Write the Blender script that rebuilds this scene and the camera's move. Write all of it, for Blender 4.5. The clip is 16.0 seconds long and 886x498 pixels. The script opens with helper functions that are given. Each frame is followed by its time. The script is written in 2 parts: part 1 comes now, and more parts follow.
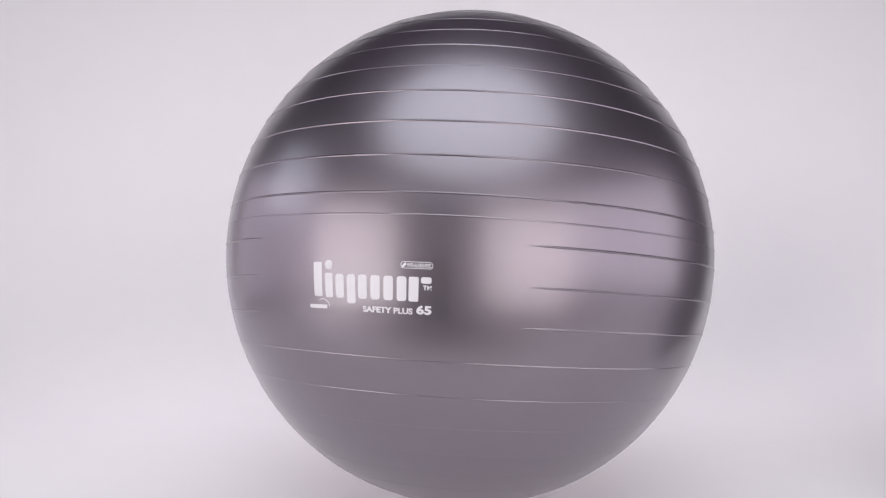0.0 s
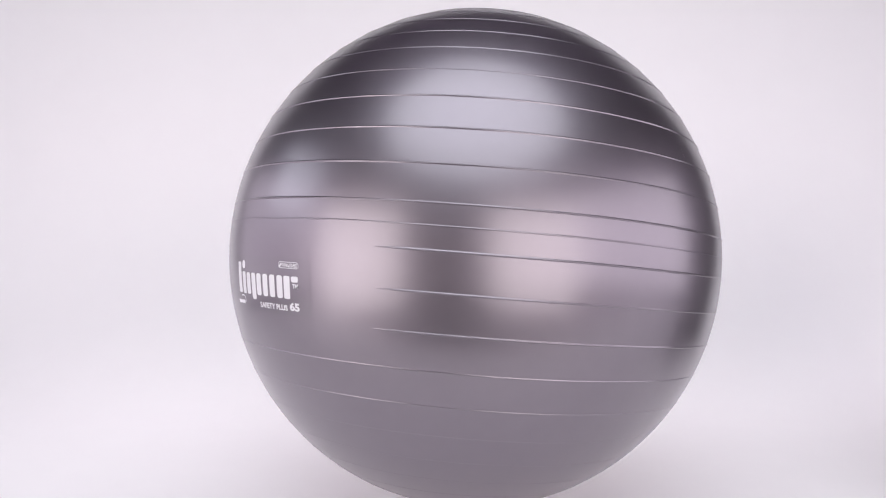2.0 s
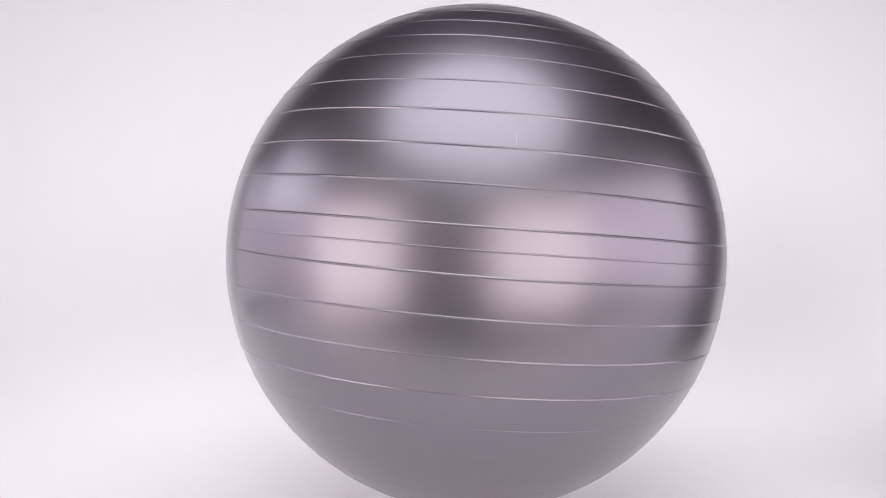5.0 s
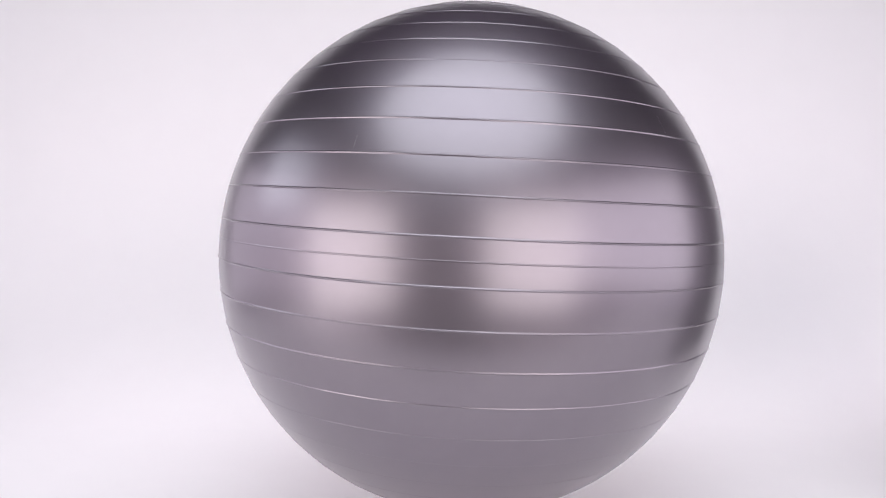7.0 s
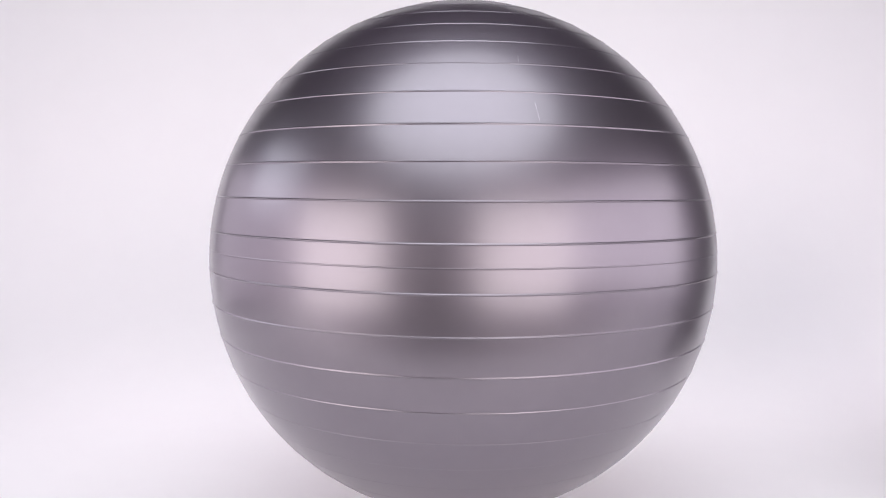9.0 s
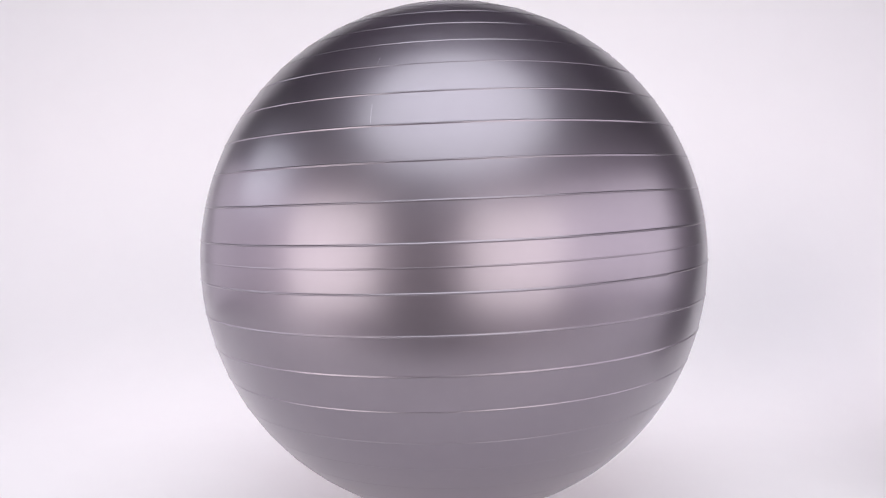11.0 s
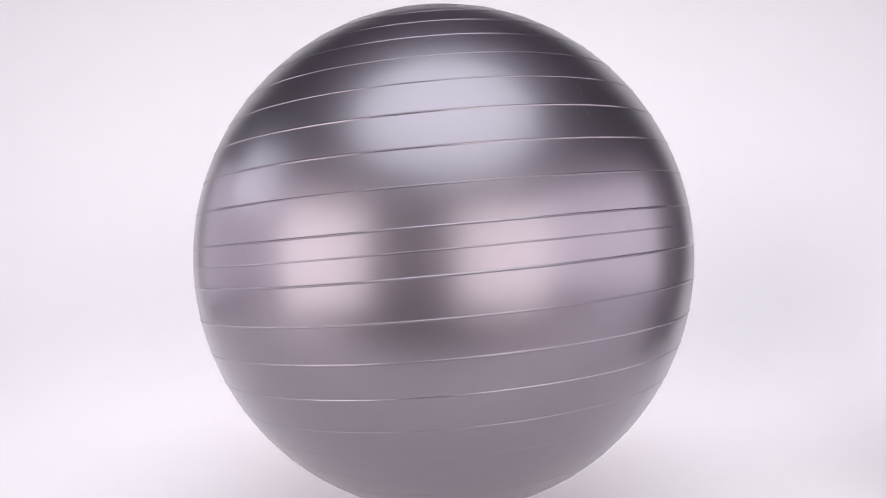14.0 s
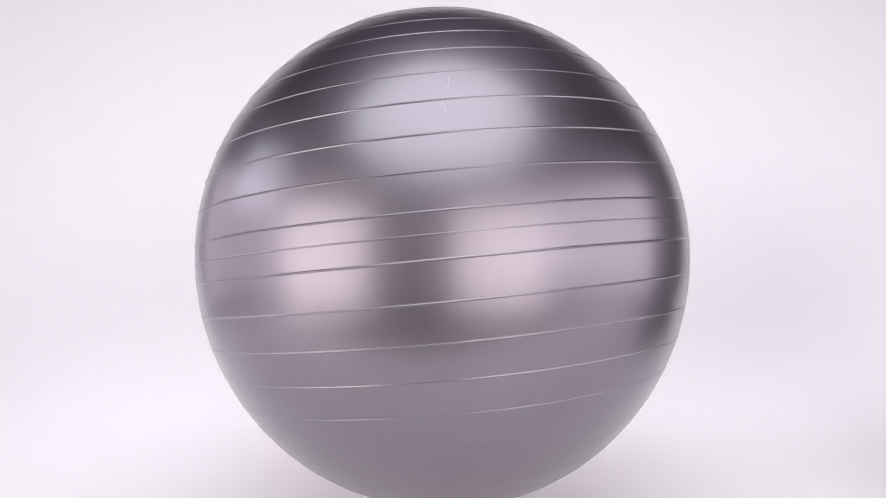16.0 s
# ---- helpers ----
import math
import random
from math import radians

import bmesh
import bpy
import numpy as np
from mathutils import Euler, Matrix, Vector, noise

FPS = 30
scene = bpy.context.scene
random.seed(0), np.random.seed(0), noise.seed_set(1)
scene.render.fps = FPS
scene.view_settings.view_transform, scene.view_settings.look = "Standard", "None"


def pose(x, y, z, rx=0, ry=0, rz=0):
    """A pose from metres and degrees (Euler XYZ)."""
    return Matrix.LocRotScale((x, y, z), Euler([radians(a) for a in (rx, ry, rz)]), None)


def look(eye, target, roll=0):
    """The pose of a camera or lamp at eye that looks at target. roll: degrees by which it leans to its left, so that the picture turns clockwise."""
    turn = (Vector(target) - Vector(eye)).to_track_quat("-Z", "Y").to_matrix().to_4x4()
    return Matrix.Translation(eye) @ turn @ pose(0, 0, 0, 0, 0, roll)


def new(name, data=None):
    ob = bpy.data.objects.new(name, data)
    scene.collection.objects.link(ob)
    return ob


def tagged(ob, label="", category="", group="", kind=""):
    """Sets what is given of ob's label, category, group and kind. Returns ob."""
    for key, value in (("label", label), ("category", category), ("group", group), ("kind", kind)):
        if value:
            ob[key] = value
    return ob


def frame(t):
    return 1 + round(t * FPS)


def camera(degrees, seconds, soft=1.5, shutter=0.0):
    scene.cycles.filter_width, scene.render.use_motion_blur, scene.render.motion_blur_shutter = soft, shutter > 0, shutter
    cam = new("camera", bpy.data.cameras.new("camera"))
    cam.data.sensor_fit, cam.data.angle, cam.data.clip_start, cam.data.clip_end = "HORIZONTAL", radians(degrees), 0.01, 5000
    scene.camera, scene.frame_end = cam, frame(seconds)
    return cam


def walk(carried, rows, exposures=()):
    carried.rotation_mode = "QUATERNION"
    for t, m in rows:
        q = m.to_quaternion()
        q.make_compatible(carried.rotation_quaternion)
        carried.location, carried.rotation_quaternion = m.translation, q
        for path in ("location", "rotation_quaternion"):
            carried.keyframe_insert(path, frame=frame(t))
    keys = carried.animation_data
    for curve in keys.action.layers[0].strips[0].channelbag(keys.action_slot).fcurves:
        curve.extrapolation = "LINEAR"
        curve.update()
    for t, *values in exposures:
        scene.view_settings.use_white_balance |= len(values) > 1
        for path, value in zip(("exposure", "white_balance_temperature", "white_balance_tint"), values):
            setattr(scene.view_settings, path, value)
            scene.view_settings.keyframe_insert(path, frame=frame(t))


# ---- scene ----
# ---- camera: still, at the height of the ball's middle ----
cam = camera(59.18, 16.0, 1.25)
R = 0.325                 # ball's radius at its waist
Q = 1.0139                # pole to waist
EYE_POSE = Matrix.Translation((0.0, -1.0716, R + 0.0017)) @ pose(0, 0, 0, 0, 0, 1.036) @ pose(0, 0, 0, 90.49) @ pose(0, 0, 0, 0, 0, -0.285)
walk(cam, [(0.0, EYE_POSE), (16.0, EYE_POSE)],
     exposures=[(0.0, -0.21, 6518, 31.8), (0.5, -0.09, 6518, 31.8), (1.5, 0.0, 6518, 31.8), (4.0, 0.03, 6518, 31.8), (9.0, 0.06, 6518, 31.8), (16.0, 0.11, 6518, 31.8)])

# ---- light: a dark studio with an overhead softbox, upright ones at the front and sides, and added fill through the sweep ----
world = bpy.data.worlds.new("studio_air")
scene.world = world
world.use_nodes = True
world.node_tree.nodes["Background"].inputs[0].default_value = (0.9, 0.9, 1.0, 1)
world.node_tree.nodes["Background"].inputs[1].default_value = 0.02


def softbox(name, eye, target, width, height, glow, colour=(1, 1, 1), shape="RECTANGLE", spread=180):
    """An area lamp of that size; glow is its radiance, spread the angle that its grid lets through."""
    data = bpy.data.lights.new(name, "AREA")
    data.shape, data.size, data.size_y, data.spread = shape, width, height, radians(spread)
    area = width * height * (math.pi / 4 if shape == "ELLIPSE" else 1)
    data.energy, data.color = glow * area * math.pi, colour
    ob = new(name, data)
    ob.matrix_world = look(eye, target)
    return ob


softbox("softbox_overhead", (0.05, -1.6, 2.25), (0.05, -1.4, 0.0), 3.0, 2.8, 2.85, (0.83, 1.0, 0.94), "ELLIPSE")
softbox("softbox_left", (-1.45, -1.4, 0.335), (0, 0, 0.33), 1.3, 1.34, 3.5, (0.95, 1.0, 0.89))
softbox("softbox_front", (0.8, -1.9, 0.315), (0, 0, 0.33), 1.3, 1.38, 3.3, (0.95, 1.0, 0.89))
softbox("softbox_right", (2.0, -0.76, 0.57), (0, 0, 0.37), 2.5, 1.34, 1.95, (0.93, 0.98, 0.97))
softbox("softbox_side_left", (-2.0, 0.1, 0.54), (0, 0.1, 0.42), 2.4, 1.2, 0.95, (0.95, 0.97, 1.0))
softbox("softbox_far_left", (-3.0, -0.1, 1.62), (0, 0, 0.33), 1.5, 1.0, 2.0, (0.82, 1.0, 0.98))
# two unseen lamps added behind and beneath the translucent sweep to brighten background and floor
softbox("added_backdrop_fill", (0, 1.75, 0.38), (0, 0.8, 0.32), 2.4, 1.15, 1.7, (0.96, 1.0, 0.94))
softbox("added_table_fill", (0.16, 0.48, -0.62), (0.16, 0.46, 0.0), 2.3, 0.9, 2.6, (0.96, 1.0, 0.95), spread=150)


# ---- materials ----
def material(name, colour, rough, metal=0.0, spread=0.06, scale=60.0, rough_spread=0.05, bump=0.0, bump_scale=900.0):
    """A surface with colour and gloss that vary at two scales, and a fine relief."""
    m = bpy.data.materials.new(name)
    m.use_nodes = True
    tree = m.node_tree
    shader = tree.nodes["Principled BSDF"]
    shader.inputs["Metallic"].default_value = metal
    place = tree.nodes.new("ShaderNodeTexCoord")
    coarse, fine = tree.nodes.new("ShaderNodeTexNoise"), tree.nodes.new("ShaderNodeTexNoise")
    coarse.inputs["Scale"].default_value, coarse.inputs["Detail"].default_value = scale * 0.1, 4.0
    fine.inputs["Scale"].default_value, fine.inputs["Detail"].default_value = scale, 6.0
    both = tree.nodes.new("ShaderNodeMath")
    both.operation = "ADD"
    for n, k in ((coarse, 0), (fine, 1)):
        tree.links.new(place.outputs["Object"], n.inputs["Vector"])
        tree.links.new(n.outputs["Fac"], both.inputs[k])
    for socket, low, high in (("Base Color", [c * (1 - spread) for c in colour], [c * (1 + spread) for c in colour]),
                              ("Roughness", [rough - rough_spread] * 3, [rough + rough_spread] * 3)):
        ramp = tree.nodes.new("ShaderNodeValToRGB")
        ramp.color_ramp.elements[0].position, ramp.color_ramp.elements[1].position = 0.3, 0.7
        half = tree.nodes.new("ShaderNodeMath")
        half.operation, half.inputs[1].default_value = "MULTIPLY", 0.5
        tree.links.new(both.outputs[0], half.inputs[0])
        tree.links.new(half.outputs[0], ramp.inputs["Fac"])
        ramp.color_ramp.elements[0].color, ramp.color_ramp.elements[1].color = (*low, 1), (*high, 1)
        tree.links.new(ramp.outputs["Color"], shader.inputs[socket])
    if bump:
        grain = tree.nodes.new("ShaderNodeTexNoise")
        grain.inputs["Scale"].default_value, grain.inputs["Detail"].default_value = bump_scale, 3.0
        tree.links.new(place.outputs["Object"], grain.inputs["Vector"])
        relief = tree.nodes.new("ShaderNodeBump")
        relief.inputs["Strength"].default_value, relief.inputs["Distance"].default_value = bump, 0.0004
        tree.links.new(grain.outputs["Fac"], relief.inputs["Height"])
        tree.links.new(relief.outputs["Normal"], shader.inputs["Normal"])
    return m


PVC = material("grey_pearl_vinyl", (0.212, 0.183, 0.214), 0.415, 0.98, 0.03, 40.0, 0.012, 0.03, 1500.0)
FILM = material("print_film", (0.205, 0.18, 0.207), 0.4, 0.96, 0.03, 40.0, 0.012)
for vinyl, gloss, rough in ((PVC, 1.0, 0.26), (FILM, 1.0, 0.19)):
    shader = vinyl.node_tree.nodes["Principled BSDF"]
    shader.inputs["Coat IOR"].default_value = 1.6
    shader.inputs["Coat Weight"].default_value, shader.inputs["Coat Roughness"].default_value = gloss, rough
INK = material("white_ink", (0.66, 0.65, 0.68), 0.45, 0.0, 0.02, 80.0, 0.03)
SCUFF = material("scuffed_vinyl", (0.4, 0.38, 0.4), 0.45, 0.5, 0.1, 300.0, 0.05)
ACRYLIC = material("translucent_white_acrylic", (0.90, 0.883, 0.90), 0.75, 0.0, 0.012, 14.0, 0.04, 0.05, 700.0)
# part translucent, so that the two added lamps brighten it from behind
tree = ACRYLIC.node_tree
through_light, blend = tree.nodes.new("ShaderNodeBsdfTranslucent"), tree.nodes.new("ShaderNodeMixShader")
through_light.inputs["Color"].default_value = (0.9, 0.883, 0.9, 1)
blend.inputs["Fac"].default_value = 0.22
tree.links.new(tree.nodes["Principled BSDF"].outputs["BSDF"], blend.inputs[1])
tree.links.new(through_light.outputs["BSDF"], blend.inputs[2])
tree.links.new(blend.outputs["Shader"], tree.nodes["Material Output"].inputs["Surface"])
DARK = material("plum_black_cloth", (0.056, 0.02, 0.066), 0.9, 0.0, 0.2, 8.0)
CARD = material("black_card", (0.024, 0.018, 0.026), 0.85, 0.0, 0.15, 30.0)
FLOOR = material("dark_studio_floor", (0.13, 0.12, 0.12), 0.6, 0.0, 0.2, 8.0)
TUBE = material("grey_painted_tube", (0.3, 0.29, 0.28), 0.5, 0.0, 0.1, 20.0)


def mesh(name, bm, mat, smooth=True):
    me = bpy.data.meshes.new(name)
    bmesh.ops.recalc_face_normals(bm, faces=bm.faces[:])
    bm.to_mesh(me)
    bm.free()
    me.materials.append(mat)
    if smooth:
        me.shade_smooth()
    return me


def part(name, bm, mat, parent, label=""):
    """One mesh under a thing or under a part."""
    ob = new(name, mesh(name, bm, mat))
    ob.parent = parent
    return tagged(ob, label)


def box(bm, low, high):
    c = [(a + b) / 2 for a, b in zip(low, high)]
    s = [b - a for a, b in zip(low, high)]
    bmesh.ops.create_cube(bm, size=1, matrix=Matrix.Translation(c) @ Matrix.Diagonal((*s, 1)))


# ---- the studio ----
HALF = 1.34               # half the sweep's width
FRONT, BEND, WALL, TOP = -0.6, 0.42, 1.06, 1.55


def acrylic_sweep():
    """A white translucent sheet that lies flat under the ball and curves up into the background."""
    bend = WALL - BEND
    line = [(FRONT, -0.06), (FRONT - 0.004, -0.02), (FRONT, 0.0), (-0.3, 0), (0, 0), (0.2, 0)]
    line += [(BEND + bend * math.sin(a), bend - bend * math.cos(a)) for a in [radians(3 * k) for k in range(31)]]
    line += [(WALL, 0.95), (WALL, 1.05), (WALL, TOP)]
    bm = bmesh.new()
    across = [-HALF + 2 * HALF * k / 24 for k in range(25)]
    grid = [[bm.verts.new((x, y, z + (0.0015 * noise.noise((x * 1.3, y * 2, z * 2)) if z > 0.2 else 0))) for x in across] for y, z in line]
    for a, b in zip(grid, grid[1:]):
        for k in range(24):
            bm.faces.new((a[k], a[k + 1], b[k + 1], b[k]))
    bmesh.ops.recalc_face_normals(bm, faces=bm.faces[:])
    if bm.faces[24 * 4].normal.z < 0:
        bmesh.ops.reverse_faces(bm, faces=bm.faces[:])
    me = bpy.data.meshes.new("backdrop")
    bm.to_mesh(me)
    bm.free()
    me.materials.append(ACRYLIC)
    me.shade_smooth()
    return tagged(new("backdrop", me), "seamless translucent white sweep curving up behind the ball", "backdrop", kind="structure")


def table_frame():
    """Tubes that carry the sweep along its edges, on four legs."""
    bm = bmesh.new()
    for x in (-HALF - 0.02, HALF + 0.02):
        box(bm, (x - 0.015, FRONT - 0.02, -0.035), (x + 0.015, BEND + 0.05, -0.004))
        for y in (FRONT + 0.05, BEND):
            box(bm, (x - 0.015, y - 0.015, -0.8), (x + 0.015, y + 0.015, -0.035))
    for y in (FRONT + 0.02, WALL + 0.03):
        z = -0.035 if y < 0 else TOP - 0.04
        box(bm, (-HALF - 0.005, y - 0.012, z), (HALF + 0.005, y + 0.012, z + 0.03))
    for x in (-HALF - 0.02, HALF + 0.02):
        box(bm, (x - 0.015, WALL + 0.015, -0.8), (x + 0.015, WALL + 0.045, TOP))
    tagged(new("platform", mesh("platform", bm, TUBE, False)), "grey tube frame under the translucent white sweep", "platform", kind="structure")


def studio():
    table_frame()
    for name, low, high, mat in (("floor", (-4, -4, -0.85), (4, 3, -0.8), FLOOR), ("ceiling", (-4, -4, 2.6), (4, 3, 2.65), DARK),
                                 ("wall_north", (-4, 3, -0.85), (4, 3.1, 2.65), DARK), ("wall_south", (-4, -4.1, -0.85), (4, -4, 2.65), DARK),
                                 ("wall_west", (-4.1, -4.1, -0.85), (-4, 3.1, 2.65), DARK), ("wall_east", (4, -4.1, -0.85), (4.1, 3.1, 2.65), DARK)):
        bm = bmesh.new()
        box(bm, low, high)
        tagged(new(name, mesh(name, bm, mat, False)), "dark plain studio " + name.split("_")[0], name.split("_")[0], kind="structure")


# ---- the ball ----
TILT, LEAN = 5.098, 138.69        # how far the ball's axis leans, and which way
LEANING = pose(0, 0, 0, 0, 0, LEAN) @ pose(0, 0, 0, TILT) @ pose(0, 0, 0, 0, 0, -LEAN)
DOWN = LEANING.inverted().to_3x3() @ Vector((0, 0, -1))


def on_ball(lat, lon, lift=0.0):
    """A point of the ball's skin by degrees of latitude and longitude, lifted off it; flat where it rests."""
    la, lo = radians(lat), radians(lon)
    p = Vector((R * math.cos(la) * math.cos(lo), R * math.cos(la) * math.sin(lo), R * Q * math.sin(la)))
    p += lift * Vector((p.x, p.y, p.z / Q ** 2)).normalized()
    deep = p.dot(DOWN) - R
    return p - deep * DOWN if deep > 0 else p


def skin():
    bm = bmesh.new()
    n, rows = 288, 144
    grid = [[bm.verts.new(on_ball(-90 + 180 * j / rows, 360 * k / n)) for k in range(n)] for j in range(1, rows)]
    low, high = bm.verts.new(on_ball(-90, 0)), bm.verts.new(on_ball(90, 0))
    for a, b in zip(grid, grid[1:]):
        for k in range(n):
            bm.faces.new((a[k], a[(k + 1) % n], b[(k + 1) % n], b[k]))
    for k in range(n):
        bm.faces.new((low, grid[0][(k + 1) % n], grid[0][k]))
        bm.faces.new((high, grid[-1][k], grid[-1][(k + 1) % n]))
    return bm


def rib(lat, wide, tall, start=0.0, end=360.0):
    """A raised moulded line along a parallel; one that does not go all round tapers out at its ends."""
    bm = bmesh.new()
    closed = end - start >= 360
    n = max(8, int(abs(end - start) * 1.0))
    prof = [(-1 + 2 * j / 10) for j in range(11)]
    half = math.degrees(wide / 2 / R)
    grid = []
    for k in range(n if closed else n + 1):
        lon = start + (end - start) * k / n
        fade = 1.0 if closed else min(1.0, (min(lon - start, end - lon) + 0.15) / 5.0) ** 0.7
        wave = 0.04 * math.sin(radians(lon * 3 + lat * 11)) + 0.025 * math.sin(radians(lon * 7 + lat * 5))
        vary = 1 + 0.12 * noise.noise((lon * 0.08, lat, 0.3))
        grid.append([bm.verts.new(on_ball(lat + wave + u * half * (0.35 + 0.65 * fade), lon,
                                          -0.00004 + tall * fade * vary * (0.5 + 0.5 * math.cos(math.pi * u)))) for u in prof])
    pairs = list(zip(grid, grid[1:])) + ([(grid[-1], grid[0])] if closed else [])
    for a, b in pairs:
        for j in range(10):
            bm.faces.new((a[j], b[j], b[j + 1], a[j + 1]))
    return bm


def patch(lon0, lon1, lat0, lat1, corner=0.3, lift=0.0004):
    """A rounded rectangle of print that follows the skin."""
    bm = bmesh.new()
    rows = max(10, int((lat1 - lat0) * 4))
    cols = max(2, int((lon1 - lon0) * 1.5))
    grid = []
    for j in range(rows + 1):
        f = 0.5 - 0.5 * math.cos(math.pi * j / rows)
        lat = lat0 + (lat1 - lat0) * f
        d = min(lat - lat0, lat1 - lat)
        inset = corner - math.sqrt(max(0.0, corner ** 2 - (corner - d) ** 2)) if d < corner else 0.0
        grid.append([bm.verts.new(on_ball(lat, lon0 + inset + (lon1 - lon0 - 2 * inset) * k / cols, lift)) for k in range(cols + 1)])
    for a, b in zip(grid, grid[1:]):
        for k in range(cols):
            bm.faces.new((a[k], a[k + 1], b[k + 1], b[k]))
    return bm


def stroke(points, wide, lift=0.0004):
    """A drawn line of even width through (lon, lat) points."""
    bm = bmesh.new()
    sides = []
    for k, (lon, lat) in enumerate(points):
        a, b = points[max(0, k - 1)], points[min(len(points) - 1, k + 1)]
        d = Vector((b[0] - a[0], b[1] - a[1])).normalized()
        n = Vector((-d.y, d.x)) * wide / 2
        sides.append((bm.verts.new(on_ball(lat + n.y, lon + n.x, lift)), bm.verts.new(on_ball(lat - n.y, lon - n.x, lift))))
    for a, b in zip(sides, sides[1:]):
        bm.faces.new((a[0], b[0], b[1], a[1]))
    return bm


def lettering(text, lon0, lon1, lat0, lat1, weight=0.0):
    """Words in the built-in font, laid on the skin between those bounds."""
    curve = bpy.data.curves.new("lettering", "FONT")
    curve.body, curve.offset, curve.resolution_u = text, weight, 3
    ob = new("lettering", curve)
    bpy.context.view_layer.update()
    me = ob.evaluated_get(bpy.context.evaluated_depsgraph_get()).to_mesh()
    bm = bmesh.new()
    bm.from_mesh(me)
    xs, ys = [v.co.x for v in bm.verts], [v.co.y for v in bm.verts]
    x0, x1, y0, y1 = min(xs), max(xs), min(ys), max(ys)
    for v in bm.verts:
        v.co = on_ball(lat0 + (lat1 - lat0) * (v.co.y - y0) / (y1 - y0), lon0 + (lon1 - lon0) * (v.co.x - x0) / (x1 - x0), 0.0006)
    bpy.data.objects.remove(ob)
    return bm


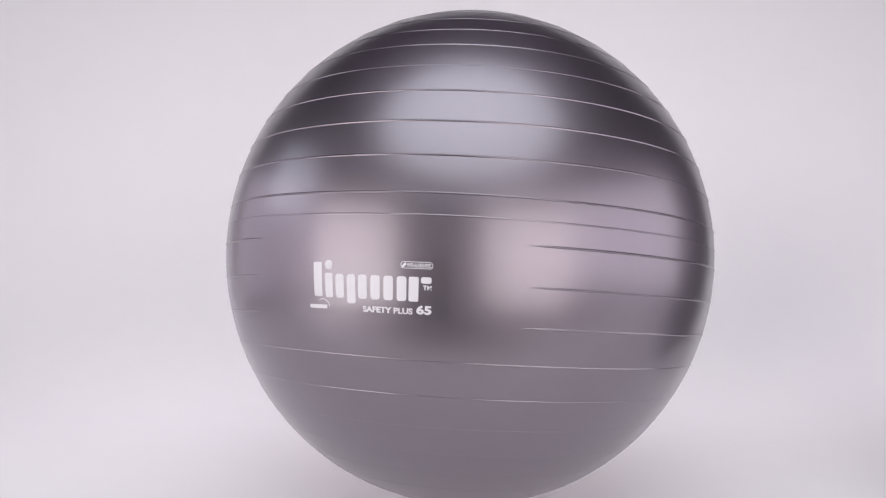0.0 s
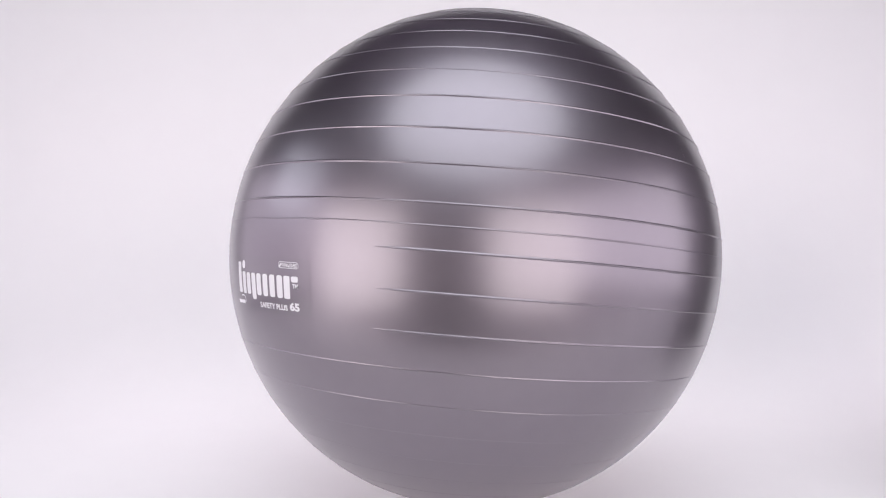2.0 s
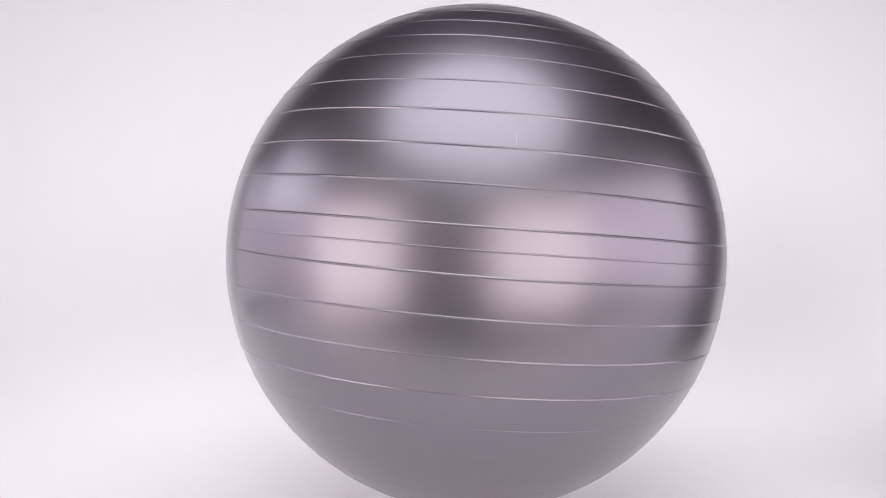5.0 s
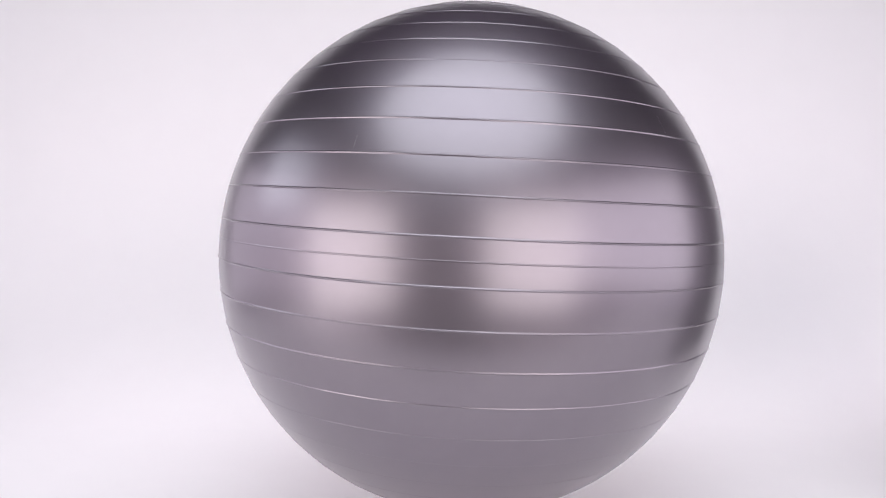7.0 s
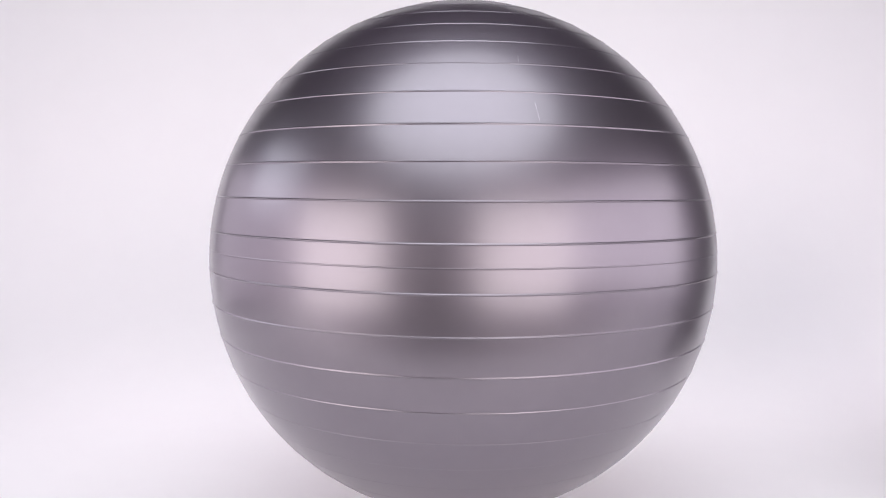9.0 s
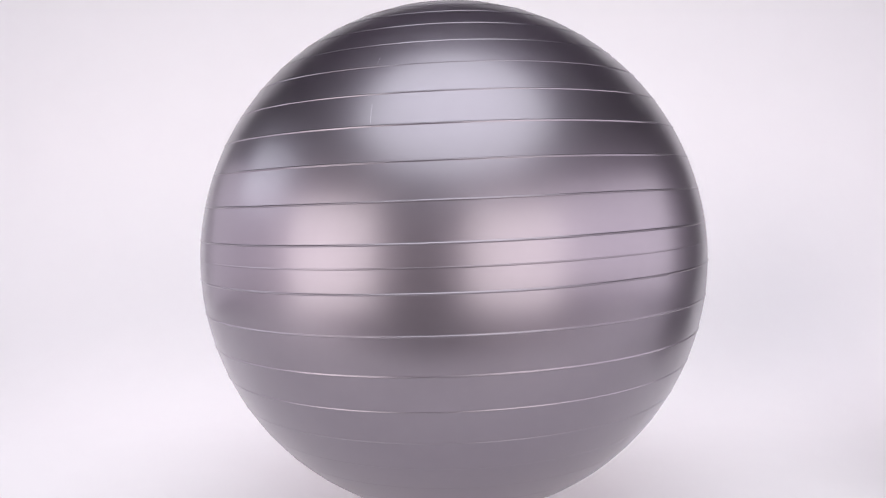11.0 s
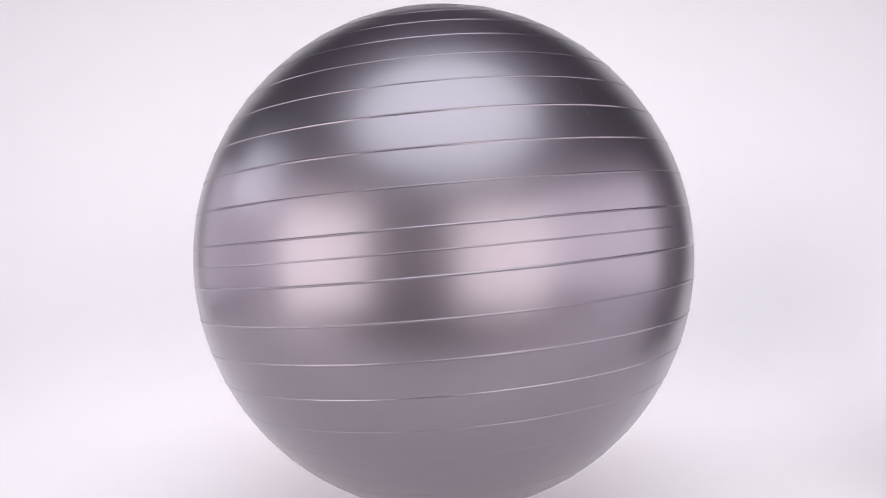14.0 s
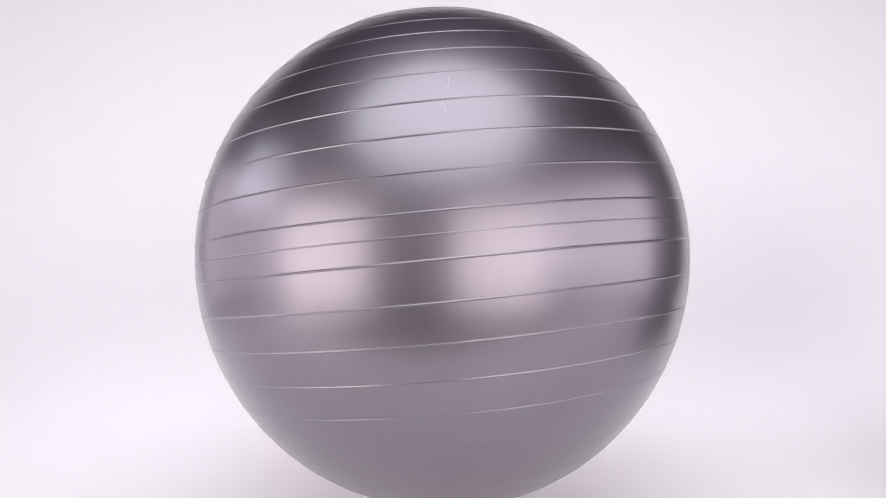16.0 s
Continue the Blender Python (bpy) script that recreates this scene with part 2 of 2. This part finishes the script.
def exercise_ball():
    ball = tagged(new("exercise_ball"), "large inflated grey metallic ribbed exercise ball on a white sweep", "exercise ball")
    part("skin", skin(), PVC, ball)
    for lat in (-79.1, -72.2, -65.2, -58.2, -51.2, -44.1, -37.04, -29.91, -22.65, 7.05, 14.12, 21.05, 27.99, 34.82, 41.78, 48.4, 55.05, 61.72, 68.3, 75.0, 81.6):
        # crisp round the middle, shallower towards the poles
        wide, tall = (0.0023, 0.00046) if lat > 45 else (0.0025, 0.00064) if lat > 31 else (0.0028, 0.0008) if lat > -20 else (0.0024, 0.00066) if lat > -26 else (0.0022, 0.00046) if lat > -33 else (0.0022, 0.00028)
        part("rib", rib(lat, wide, tall), PVC, ball)
    for lat, a, b in ((-1.2, -80.0, 225.8), (-8.41, -79.4, 225.9), (-15.62, -80.2, 222.0)):
        part("rib", rib(lat, 0.003, 0.00086, a, b), PVC, ball, "raised rib that tapers out beside the print")
    part("mould_seam", rib(3.09, 0.0024, 0.0003), PVC, ball, "fine mould line round the middle")
    film = part("print_film", patch(-122.6, -93.6, -15.0, -4.3, 0.8, 0.0002), FILM, ball, "glossier rectangle of film around the white print")
    # the maker's mark, as plain blocks
    for lon0, lon1, lat0, lat1, c in ((-120.2, -118.3, -11.8, -5.6, 0.3), (-117.6, -115.9, -11.9, -7.5, 0.3), (-117.6, -115.9, -6.9, -5.2, 0.8),
                                      (-115.3, -113.5, -11.9, -7.6, 0.5), (-112.9, -111.1, -12.8, -7.6, 0.5), (-110.6, -108.8, -11.9, -7.6, 0.5),
                                      (-108.1, -106.3, -11.9, -7.6, 0.5), (-105.6, -103.8, -11.9, -7.6, 0.5), (-103.1, -101.3, -11.9, -7.6, 0.5),
                                      (-100.9, -99.1, -11.9, -7.6, 0.3), (-98.7, -96.8, -8.7, -7.6, 0.4)):
        part("print_block", patch(lon0, lon1, lat0, lat1, c), INK, film, "plain white printed block")
    part("printed_text", lettering("SAFETY PLUS", -109.7, -100.1, -14.2, -13.1, 0.04), INK, film, "white printed words safety plus")
    part("printed_number", lettering("65", -99.45, -96.65, -14.1, -12.5, 0.045), INK, film, "bold white printed number 65")
    part("printed_text", lettering("TM", -98.3, -96.75, -9.85, -9.0, 0.04), INK, film, "small white printed letters")
    part("printed_text", lettering("PHTHALATES-FREE", -101.2, -97.05, -5.98, -5.28, 0.03), INK, film, "small white printed words phthalates-free")
    pill = [(-101.9 + 4.7 * k / 10, -5.05) for k in range(11)] + [(-97.2 + 0.5 * math.sin(a), -5.6 + 0.55 * math.cos(a)) for a in [radians(18 * k) for k in range(1, 10)]]
    pill += [(-97.2 - 4.7 * k / 10, -6.15) for k in range(11)] + [(-101.9 - 0.5 * math.sin(a), -5.6 - 0.55 * math.cos(a)) for a in [radians(18 * k) for k in range(1, 11)]]
    part("print_leaf", stroke([(-102.15 + 0.075 * k, -5.95 + 0.07 * k) for k in range(10)], 0.42), INK, film, "small white printed leaf")
    part("print_outline", stroke(pill, 0.11), INK, film, "thin white rounded outline round small words")
    part("print_block", patch(-121.5, -117.4, -14.0, -13.3, 0.1), INK, film, "small plain white printed bar")
    part("print_arc", stroke([(-118.3 + 1.5 * math.cos(a), -13.75 + 1.5 * math.sin(a)) for a in [radians(125 - 15 * k) for k in range(9)]], 0.16), INK, film, "thin white printed arc")
    # scuffs from handling
    for lon, lat, long, lean, wide in ((153.2, 31.8, 3.0, 0.08, 0.06), (152.3, 26.6, 3.0, -0.06, 0.06), (56.1, 30.6, 4.0, -0.03, 0.08), (54.4, 43.1, 1.8, 0.03, 0.07), (-13.0, 23.0, 2.4, 0.0, 0.055)):
        part("scuff", stroke([(lon + lean * k + 0.12 * noise.noise((k * 0.7, lat, 0)), lat + long * (k / 10 - 0.5)) for k in range(11)], wide, 0.00014), SCUFF, ball, "faint pale scuff on the vinyl")
    return ball


def black_flag():
    """A black board on two feet, added out of view on the sweep to darken the ball's right edge."""
    flag = tagged(new("added_reflection_flag"), "unseen matt black board added on the sweep to darken the ball's reflection", "flag board")
    bm = bmesh.new()
    box(bm, (-0.006, -0.32, 0.012), (0.006, 0.32, 0.38))
    bmesh.ops.bevel(bm, geom=bm.edges[:], offset=0.002, segments=2, affect="EDGES")
    part("panel", bm, CARD, flag)
    for y in (-0.22, 0.22):
        bm = bmesh.new()
        box(bm, (-0.05, y - 0.012, 0.0), (0.05, y + 0.012, 0.02))
        bmesh.ops.bevel(bm, geom=bm.edges[:], offset=0.003, segments=2, affect="EDGES")
        part("foot", bm, CARD, flag)
    flag.matrix_basis = pose(0.78, 0.15, 0.0, 0, 0, -31)
    return flag


acrylic_sweep()
studio()
black_flag()
BALL = exercise_ball()


def motions():
    """The ball turns slowly on a spot a little beside its middle."""
    rows = []
    for k in range(33):
        t = k / 2
        turn = -(14.161 * t + 0.0441 * t * t)
        a = radians(52.0 + turn)
        rows.append((t, Matrix.Translation((0.0015 + 0.0219 * math.cos(a), 0.0219 * math.sin(a), R)) @ pose(0, 0, 0, 0, 0, turn) @ LEANING))
    walk(BALL, rows)


motions()
